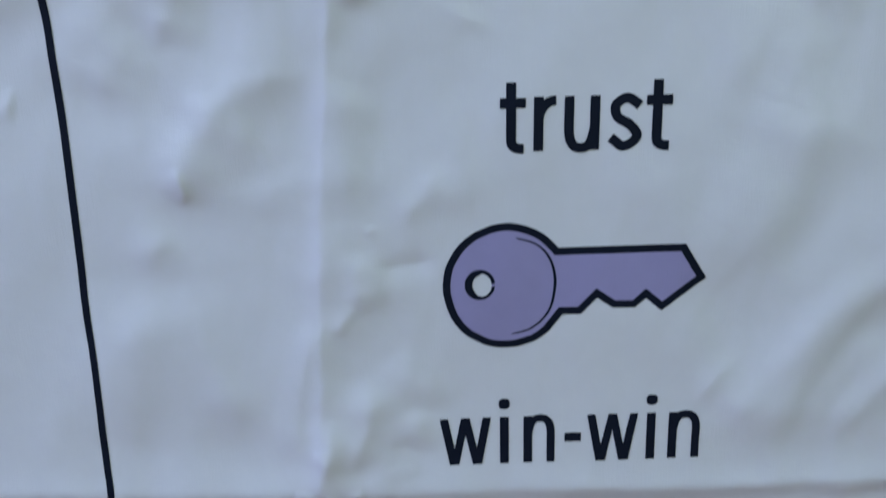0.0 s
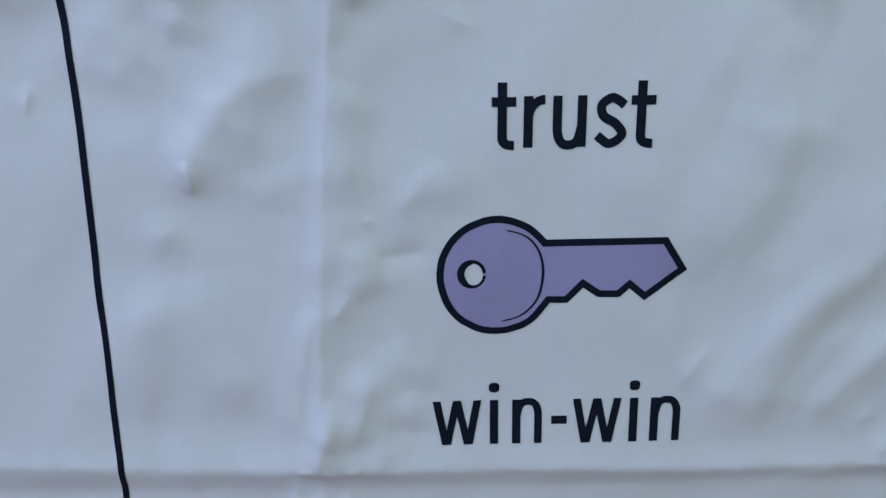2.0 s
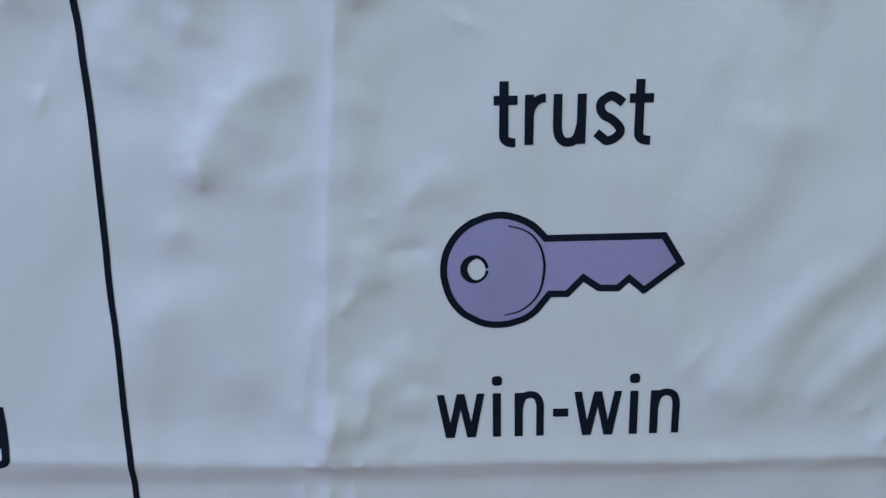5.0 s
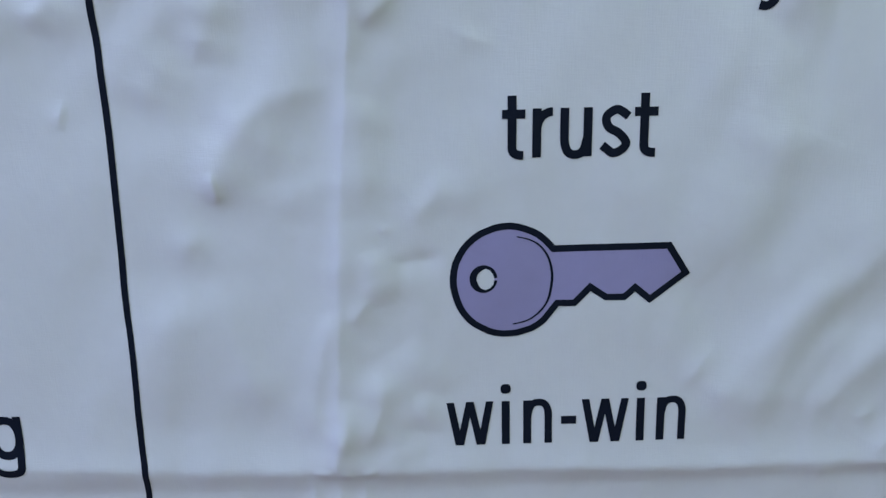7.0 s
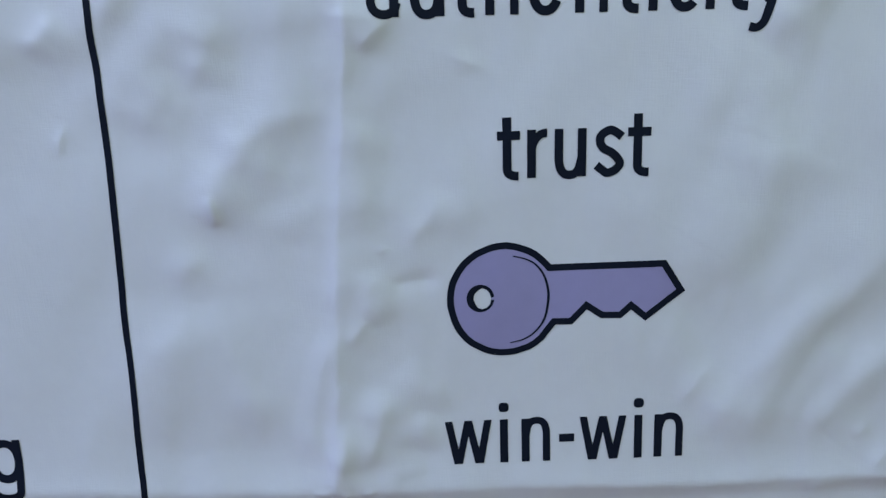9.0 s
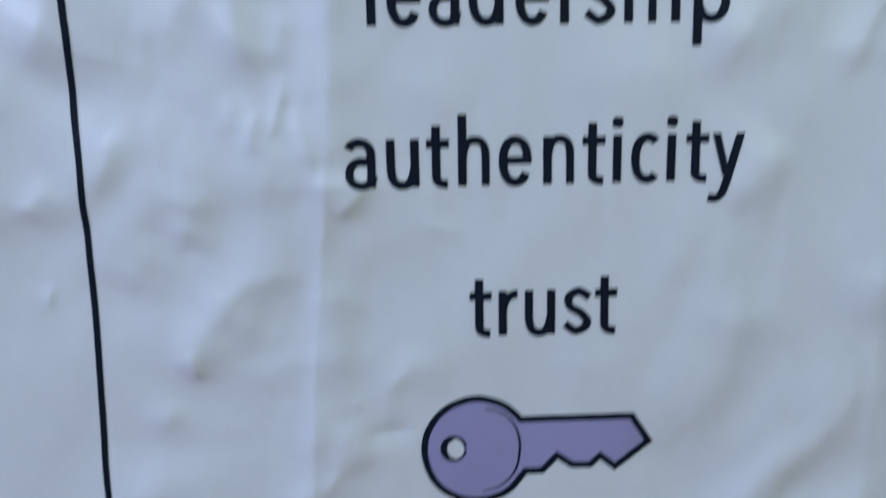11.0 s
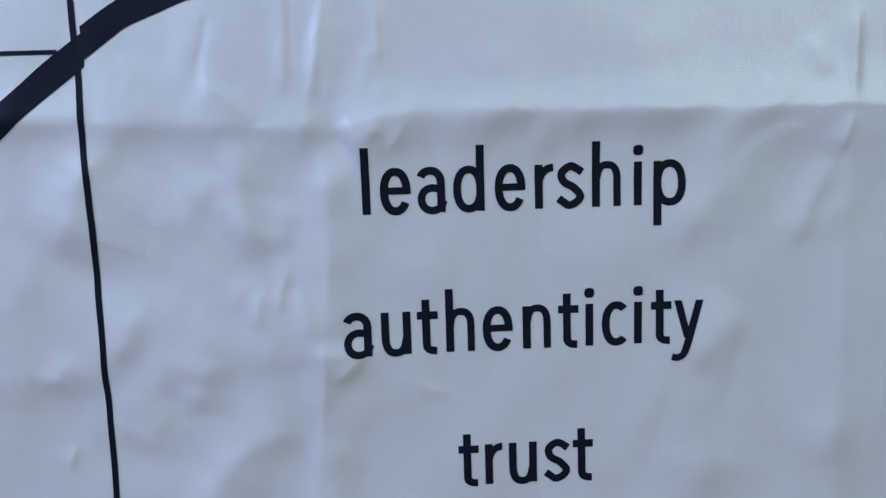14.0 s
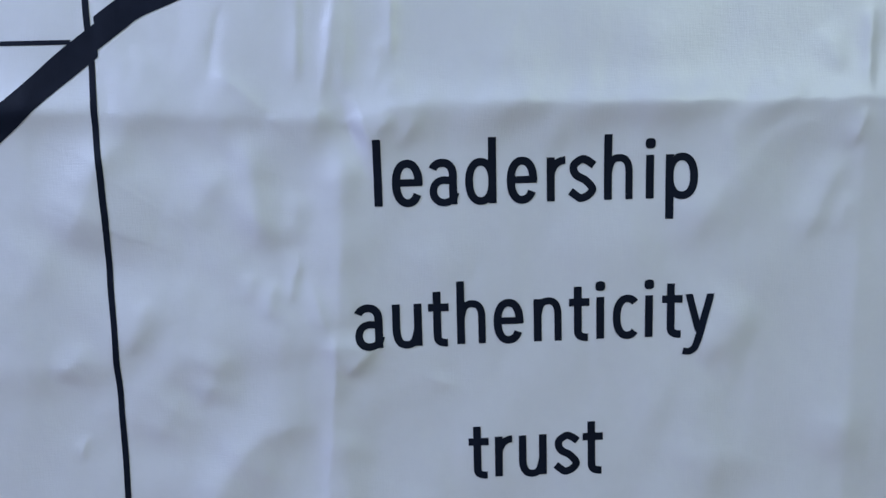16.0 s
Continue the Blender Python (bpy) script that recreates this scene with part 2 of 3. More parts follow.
# diagonal swells towards the lower right
ridge([(0.1284, 1.1455), (0.1393, 1.1698), (0.1502, 1.1908), (0.1635, 1.2113), (0.1763, 1.2317), (0.2029, 1.2624), (0.2324, 1.2968)], 2.03, 22, 14, 0.0463, 0.6)
ridge([(0.1667, 1.1510), (0.1774, 1.1719), (0.1952, 1.1904), (0.2123, 1.2069), (0.2395, 1.2331)], 1.95, 13, 12, 0.0421, 0.45)
ridge([(0.1044, 1.2393), (0.1268, 1.2641), (0.1397, 1.2934), (0.1491, 1.3239), (0.1590, 1.3456)], 1.65, 22, 20, 0.0376, 0.7)
ridge([(0.1034, 1.1841), (0.1120, 1.1962), (0.1224, 1.2118)], 0.63, 6, 6, 0.0128, 0.25)
ridge([(0.1151, 1.1590), (0.1369, 1.1941), (0.1594, 1.2244), (0.1856, 1.2590)], 0.9, 11, 10, 0.03, 0.5)
ridge([(0.1600, 1.1711), (0.1745, 1.1964), (0.1937, 1.2237)], 0.75, 9, 9, 0.02, 0.5)
ridge([(0.2011, 1.1614), (0.2053, 1.1668), (0.2132, 1.1692)], 0.35, 4, 3, 0.006, 0.25)
ridge([(0.2102, 1.1412), (0.2151, 1.1487), (0.2211, 1.1542), (0.2329, 1.1588)], 0.56, 5, 4, 0.0113, 0.25)
ridge([(0.1734, 1.1339), (0.1973, 1.1365), (0.2233, 1.1407)], 0.35, 5, 6, 0.012, 0.3)
ridge([(0.0733, 1.2016), (0.1004, 1.2189), (0.1163, 1.2303)], 0.6, 16, 14, 0.02, 0.8)
ridge([(0.0500, 1.2952), (0.0792, 1.2894), (0.1026, 1.2941)], 0.6, 14, 14, 0.02, 0.8)
# upper panel, left of the upright fold
ridge([(-0.1034, 1.5096), (-0.1020, 1.4849), (-0.0993, 1.4612), (-0.0937, 1.4355)], 2.4, 10, 10, 0.0285, 0.45)
ridge([(-0.1995, 1.4374), (-0.1917, 1.4595), (-0.1793, 1.4855), (-0.1604, 1.5052)], 2.85, 13, 22, 0.0302, 0.6)
ridge([(-0.1459, 1.4507), (-0.1298, 1.4709), (-0.1112, 1.4880)], 1.65, 14, 12, 0.02, 0.7)
ridge([(-0.0779, 1.4425), (-0.0823, 1.4260), (-0.0859, 1.4098)], 0.7, 3.5, 4, 0.0128, 0.25)
ridge([(-0.0921, 1.4278), (-0.0949, 1.4157), (-0.0978, 1.4019)], 0.63, 5, 5, 0.0101, 0.35)
ridge([(-0.1040, 1.4328), (-0.1077, 1.4115)], 0.32, 5, 5, 0.008, 0.35)
ridge([(-0.0748, 1.4278), (-0.0694, 1.4092), (-0.0651, 1.3898)], 0.77, 4, 6, 0.0149, 0.25)
ridge([(-0.0782, 1.4754), (-0.0808, 1.4546), (-0.0797, 1.4426)], 0.75, 6, 7, 0.0125, 0.5)
ridge([(-0.2093, 1.3703), (-0.2040, 1.3826), (-0.1917, 1.3939)], 0.9, 8, 9, 0.0114, 0.4)
ridge([(-0.2003, 1.3446), (-0.2027, 1.3351), (-0.2033, 1.3249)], 0.32, 2, 4, 0.0073, 0.25)
ridge([(-0.1732, 1.3845), (-0.1655, 1.4059), (-0.1593, 1.4210)], 0.6, 6, 8, 0.0137, 0.5)
ridge([(-0.1683, 1.3336), (-0.1579, 1.3508), (-0.1431, 1.3676)], 1.35, 11, 11, 0.0161, 0.6)
ridge([(-0.2312, 1.4113), (-0.2172, 1.4350), (-0.2091, 1.4585)], 0.75, 14, 12, 0.02, 0.7)
ridge([(-0.2307, 1.3868), (-0.2266, 1.4050)], 0.21, 7, 5, 0.01, 0.4)
ridge([(-0.1289, 1.3544), (-0.1293, 1.3702), (-0.1218, 1.3919)], 1.2, 12, 9, 0.0147, 0.6)
# upper panel, right of it
ridge([(-0.0393, 1.3872), (-0.0481, 1.3809), (-0.0587, 1.3712)], 0.7, 4, 5, 0.0096, 0.25)
ridge([(-0.0513, 1.3924), (-0.0532, 1.4049), (-0.0511, 1.4203)], 0.24, 4, 5, 0.008, 0.3)
ridge([(-0.0110, 1.5117), (-0.0190, 1.5026), (-0.0258, 1.4940)], 0.39, 4.5, 3.5, 0.0088, 0.3)
ridge([(-0.0252, 1.5106), (-0.0337, 1.5041), (-0.0387, 1.5031)], 0.35, 4, 5, 0.006, 0.35)
ridge([(0.1255, 1.4299), (0.1451, 1.4600), (0.1616, 1.4808), (0.1811, 1.4968)], 1.95, 15, 16, 0.0333, 0.5)
ridge([(0.1696, 1.4830), (0.1741, 1.4940), (0.1850, 1.5006), (0.2041, 1.5025)], 0.5, 5, 9, 0.0114, 0.3)
ridge([(0.1928, 1.4339), (0.2064, 1.4629), (0.2172, 1.4878)], 0.9, 9, 7, 0.0205, 0.35)
ridge([(0.2131, 1.4395), (0.2229, 1.4670)], 0.49, 6, 6, 0.012, 0.35)
ridge([(0.1392, 1.3659), (0.1547, 1.3879), (0.1699, 1.4096)], 1.35, 18, 14, 0.0203, 0.7)
ridge([(0.2092, 1.3066), (0.2176, 1.3265), (0.2270, 1.3493)], 0.9, 12, 9, 0.02, 0.6)
ridge([(0.0513, 1.4445), (0.0820, 1.4375), (0.1191, 1.4394)], 0.6, 13, 13, 0.02, 0.8)
ridge([(-0.0281, 1.4287), (-0.0097, 1.4343), (0.0175, 1.4303)], 0.6, 10, 12, 0.02, 0.8)
ridge([(0.0948, 1.3482), (0.1235, 1.3536), (0.1558, 1.3424)], 0.6, 14, 14, 0.02, 0.8)
ridge([(-0.0088, 1.3590), (-0.0022, 1.3747)], 0.52, 8, 8, 0.012, 0.6)
# above the level fold
ridge([(-0.0534, 1.5858), (-0.0555, 1.5638), (-0.0588, 1.5442), (-0.0627, 1.5230), (-0.0647, 1.5115)], 1.4, 5.5, 6, 0.0286, 0.25)
ridge([(-0.0749, 1.5862), (-0.0745, 1.5613), (-0.0749, 1.5431), (-0.0771, 1.5247)], 0.77, 3.5, 6, 0.0176, 0.25)
ridge([(-0.0248, 1.5854), (-0.0265, 1.5633), (-0.0263, 1.5450), (-0.0265, 1.5322)], 0.84, 3.5, 5, 0.0192, 0.25)
ridge([(-0.0477, 1.5857), (-0.0495, 1.5581), (-0.0518, 1.5327), (-0.0541, 1.5199)], 0.42, 5, 4, 0.012, 0.3)
ridge([(-0.0330, 1.5522), (-0.0324, 1.5380), (-0.0364, 1.5238)], 0.28, 4, 4, 0.008, 0.35)
ridge([(-0.0659, 1.5860), (-0.0684, 1.5528), (-0.0691, 1.5217)], 0.28, 4, 5, 0.014, 0.3)
ridge([(-0.0683, 1.5096), (-0.0649, 1.5124), (-0.0624, 1.5169)], 0.28, 3, 3, 0.0036, 0.25)
ridge([(-0.0559, 1.5058), (-0.0511, 1.5086), (-0.0439, 1.5116)], 0.39, 3.2, 3, 0.0051, 0.25)
ridge([(-0.1132, 1.5703), (-0.1177, 1.5538), (-0.1211, 1.5376)], -0.35, 4, 2, 0.008, 0.25)
ridge([(-0.1217, 1.5376), (-0.1072, 1.5277), (-0.0976, 1.5189), (-0.0888, 1.5118)], 0.9, 4, 8, 0.0159, 0.15)
ridge([(-0.0887, 1.5135), (-0.0883, 1.5095), (-0.0902, 1.5067)], 0.35, 4, 4, 0.004, 0.25)
ridge([(-0.1653, 1.5153), (-0.1566, 1.5350), (-0.1524, 1.5517)], 0.75, 9, 9, 0.0147, 0.5)
ridge([(-0.0200, 1.5335), (-0.0275, 1.5265), (-0.0331, 1.5186)], 0.32, 4, 4, 0.008, 0.3)
ridge([(0.0141, 1.5513), (0.0345, 1.5423), (0.0640, 1.5418)], 0.9, 14, 14, 0.03, 0.7)
ridge([(0.0937, 1.5583), (0.1236, 1.5463), (0.1536, 1.5486)], 0.75, 14, 14, 0.03, 0.7)
ridge([(0.1751, 1.5206), (0.1779, 1.5278), (0.1820, 1.5330)], 0.28, 3.5, 3.5, 0.006, 0.3)
ridge([(0.2303, 1.5702), (0.2297, 1.5472), (0.2278, 1.5297), (0.2269, 1.5106)], 1.05, 4, 5, 0.0227, 0.25)
ridge([(0.2266, 1.5121), (0.2234, 1.5002), (0.2197, 1.4868)], 0.84, 5, 5, 0.01, 0.25)
ridge([(0.1989, 1.5535), (0.2085, 1.5418), (0.2155, 1.5241)], 0.6, 7, 7, 0.014, 0.5)

# faint unevenness everywhere
rng = random.Random(11)
for _ in range(70):
    a = rng.choice((rng.uniform(0.9, 1.7), rng.uniform(0.6, 1.4), rng.uniform(-0.4, 0.4)))
    x, z, n = rng.uniform(-0.32, 0.28), rng.uniform(1.06, 1.60), rng.uniform(0.010, 0.030)
    bend = rng.uniform(-0.4, 0.4)
    ridge([(x - n * math.cos(a), z - n * math.sin(a)), (x, z), (x + n * math.cos(a + bend), z + n * math.sin(a + bend))],
          rng.uniform(-0.14, 0.18), rng.uniform(6, 14), rng.uniform(6, 14), 0.018, 0.7)
WAVES = [(rng.uniform(0, math.pi), rng.uniform(0.05, 0.16), rng.uniform(0, 6.28)) for _ in range(16)]


def raw_relief(x, z):
    x, z = np.asarray(x, float), np.asarray(z, float)
    h = np.zeros_like(x)
    for a, length, phase in WAVES:
        h += 0.0014 * length * np.sin((x * math.cos(a) + z * math.sin(a)) * 2 * math.pi / length + phase)
    wx = x + 0.0003 * np.sin(z * 190 + 3 * np.sin(x * 60)) + 0.0003 * np.sin(z * 410 + x * 150 + 1.0)
    wz = z + 0.0003 * np.sin(x * 170 + 3 * np.sin(z * 55) + 2.0) + 0.0003 * np.sin(x * 390 - z * 140)
    strength = 1.0 + 0.18 * np.sin(x * 75 + 2 * np.sin(z * 48)) * np.sin(z * 83 + 1.5 * np.sin(x * 57) + 0.6)
    for pts, rise, left, right, fade, blunt in RIDGES:
        lo, hi = pts.min(0) - 5 * max(left, right, 0.004), pts.max(0) + 5 * max(left, right, 0.004)
        near = np.nonzero((x > lo[0]) & (x < hi[0]) & (z > lo[1]) & (z < hi[1]))[0]
        if not len(near):
            continue
        px, pz = wx[near], wz[near]
        best, side, along = np.full(len(near), 9.0), np.ones(len(near)), np.zeros(len(near))
        run, total = 0.0, np.linalg.norm(np.diff(pts, axis=0), axis=1).sum()
        for p, q in zip(pts[:-1], pts[1:]):
            d = q - p
            n = np.linalg.norm(d)
            k = np.clip(((px - p[0]) * d[0] + (pz - p[1]) * d[1]) / n ** 2, 0, 1)
            ex, ez = px - p[0] - k * d[0], pz - p[1] - k * d[1]
            away = np.hypot(ex, ez)
            closer = away < best
            best = np.where(closer, away, best)
            side = np.where(closer, (d[0] * ez - d[1] * ex) / n, side)
            along = np.where(closer, run + k * n, along)
            run += n
        wide = max(left, right)
        smooth = 0.5 + 0.5 * np.tanh(side / max(0.0012, 0.25 * blunt * wide))
        reach = right + (left - right) * smooth
        ends = np.clip(np.minimum(along, total - along) / fade, 0, 1)
        ends = ends * ends * (3 - 2 * ends)
        u = best / reach
        h[near] += rise * strength[near] * ends * np.exp(blunt - np.sqrt(u * u + blunt * blunt) - 0.12 * u * u)
    low = np.clip((1.1425 - z) / 0.014, 0, 1)
    h -= 0.0017 * low * low * (3 - 2 * low)
    return h


def smoothed(a, n):
    """A running mean over n cells, three times, along both ways."""
    for _ in range(3):
        for axis in (0, 1):
            pad = [(n // 2, n // 2) if k == axis else (0, 0) for k in (0, 1)]
            c = np.cumsum(np.pad(a, pad, mode="edge"), axis)
            c = np.concatenate([np.zeros_like(np.take(c, [0], axis)), c], axis)
            m = c.shape[axis]
            a = (np.take(c, range(n, m), axis) - np.take(c, range(0, m - n), axis)) / n
    return a


CELL, X0, Z0 = 0.005, -0.70, 0.70
MEAN = smoothed(raw_relief(*[g.ravel() for g in np.meshgrid(np.arange(320) * CELL + X0, np.arange(260) * CELL + Z0)]).reshape(260, 320), 19)


def relief(x, z):
    """The creases less their own broad mean: the cloth hangs flat on the whole, each half turned a little away from the upright fold."""
    x, z = np.asarray(x, float), np.asarray(z, float)
    u, v = (x - X0) / CELL, (z - Z0) / CELL
    i, j = np.clip(u.astype(int), 0, 318), np.clip(v.astype(int), 0, 258)
    u, v = u - i, v - j
    mean = (MEAN[j, i] * (1 - u) + MEAN[j, i + 1] * u) * (1 - v) + (MEAN[j + 1, i] * (1 - u) + MEAN[j + 1, i + 1] * u) * v
    crest = np.interp(z, (1.1445, 1.306, 1.45, 1.51), (-0.0795, -0.0685, -0.0555, -0.0540))
    left, right = np.clip(crest - x, 0, 0.26), np.clip(x - crest, 0, 0.26)
    turned = 0.026 * left + 0.0018 * (1 - np.exp(-left / 0.05)) + 0.0012 * (1 - np.exp(-right / 0.05)) + 0.004 * right
    return np.clip(raw_relief(x, z) - mean + 0.0009 - turned - 0.088 * np.clip(np.hypot(np.clip(z - 1.513, 0, 1), 0.008) - 0.008, 0, 0.1), -0.0175, 0.02)


def steps(lo, a, b, hi, fine, coarse):
    return np.concatenate([np.arange(lo, a, coarse), np.arange(a, b, fine), np.arange(b, hi + coarse / 2, coarse)])


def build_cloth():
    xs, zs = steps(-0.64, -0.30, 0.28, 0.80, 0.0012, 0.01), steps(0.77, 1.07, 1.61, 1.88, 0.0012, 0.01)
    gx, gz = np.meshgrid(xs, zs)
    nx, nz = len(xs), len(zs)
    x, z = gx.ravel(), gz.ravel()
    verts = np.stack([x, -relief(x, z), z], 1)
    i = np.arange(nx * nz).reshape(nz, nx)
    faces = np.stack([i[:-1, :-1], i[:-1, 1:], i[1:, 1:], i[1:, :-1]], -1).reshape(-1, 4).tolist()
    rim = list(i[0, :]) + list(i[1:, -1]) + list(i[-1, -2::-1]) + list(i[-2:0:-1, 0])
    back = verts[rim].copy()
    back[:, 1] = 0.0182
    n0 = len(verts)
    for k in range(len(rim)):
        j = (k + 1) % len(rim)
        faces.append([int(rim[j]), int(rim[k]), n0 + k, n0 + j])
    faces.append([n0 + k for k in range(len(rim))][::-1])
    data = bpy.data.meshes.new("fabric_banner")
    data.from_pydata(np.concatenate([verts, back]).tolist(), [], faces)
    data.polygons.foreach_set("use_smooth", [True] * len(data.polygons))
    data.materials.append(CLOTH)
    return tagged(new("fabric_banner", data), "creased white cloth banner printed with black words, hanging on the wall", "banner")


banner = build_cloth()

# ---- the print: flat ink that follows the cloth ----
X_HEIGHT, STROKE = 0.0234, 0.0043


def resample(points, step=0.001):
    out = [Vector(points[0])]
    for p, q in zip(points[:-1], points[1:]):
        p, q = Vector(p), Vector(q)
        n = max(1, math.ceil((q - p).length / step))
        out += [p.lerp(q, k / n) for k in range(1, n + 1)]
    return out


class Ink:
    """Strokes of ink in x and z, gathered into one mesh."""

    def __init__(self):
        self.co, self.faces, self.layer = [], [], 0

    def sheet(self, rows, closed=False):
        n0, w = len(self.co), len(rows[0])
        for r in rows:
            self.co += [(p[0], p[1], self.layer) for p in r]
        n = len(rows)
        for k in range(n if closed else n - 1):
            a, b = n0 + k * w, n0 + (k + 1) % n * w
            for c in range(w - 1):
                self.faces.append((a + c, a + c + 1, b + c + 1, b + c))
        self.layer += 1

    def stroke(self, points, width=STROKE, closed=False, end=None):
        """A pen line; end: the width at its last point, where it tapers."""
        pts = resample(list(points) + ([points[0]] if closed else []))
        if closed:
            pts = pts[:-1]
        n, rows, cols = len(pts), [], max(3, math.ceil(width / 0.0012))
        for k, p in enumerate(pts):
            a = pts[k - 1] if k or closed else p
            b = pts[(k + 1) % n] if k < n - 1 or closed else p
            d0, d1 = (p - a), (b - p)
            d0 = (d0 if d0.length > 1e-9 else d1).normalized()
            d1 = (d1 if d1.length > 1e-9 else d0).normalized()
            m = d0 + d1
            m = (m if m.length > 1e-6 else d1).normalized()
            side = Vector((-m.y, m.x)) / max(0.5, m.dot(d1))
            w = width if end is None else width + (end - width) * k / (n - 1)
            rows.append([p + side * w * (f / cols - 0.5) for f in range(cols + 1)])
        self.sheet(rows, closed)

    def slant(self, p, q, width=STROKE * 1.06):
        """A straight leaning stroke with level ends."""
        pts = resample([p, q])
        self.sheet([[v + Vector((width * f, 0)) for f in (-0.5, -0.17, 0.17, 0.5)] for v in pts])

    def disc(self, x, z, r, rings=3, n=20):
        rows = []
        for k in range(n):
            a = 2 * math.pi * k / n
            c = (abs(math.cos(a)) ** 3 + abs(math.sin(a)) ** 3) ** (-1 / 3)
            rows.append([(x + r * c * f / rings * math.cos(a), z + r * c * f / rings * math.sin(a)) for f in range(rings + 1)])
        self.sheet(rows, True)

    def mesh(self, name, mat, parent, label="", lift=0.00022):
        co = np.array(self.co)
        y = -relief(co[:, 0], co[:, 1]) - lift - 0.00003 * co[:, 2]
        data = bpy.data.meshes.new(name)
        data.from_pydata(np.stack([co[:, 0], y, co[:, 1]], 1).tolist(), [], self.faces)
        data.polygons.foreach_set("use_smooth", [True] * len(data.polygons))
        data.materials.append(mat)
        ob = new(name, data)
        ob.parent = parent
        return tagged(ob, label)


def oval(cx, cz, rx, rz, a0, a1, power=2.25, n=40):
    """Part of a squarish oval, from a0 to a1 degrees."""
    out = []
    for k in range(n + 1):
        a = radians(a0 + (a1 - a0) * k / n)
        c, s = math.cos(a), math.sin(a)
        g = (abs(c) ** power + abs(s) ** power) ** (-1 / power)
        out.append((cx + rx * g * c, cz + rz * g * s))
    return out


def spline(points, n=9):
    p = [Vector(points[0])] + [Vector(v) for v in points] + [Vector(points[-1])]
    out = []
    for k in range(1, len(p) - 2):
        for j in range(n):
            t = j / n
            out.append(0.5 * (2 * p[k] + (p[k + 1] - p[k - 1]) * t + (2 * p[k - 1] - 5 * p[k] + 4 * p[k + 1] - p[k + 2]) * t * t
                              + (3 * p[k] - p[k - 1] - 3 * p[k + 1] + p[k + 2]) * t ** 3))
    return out + [p[-2]]


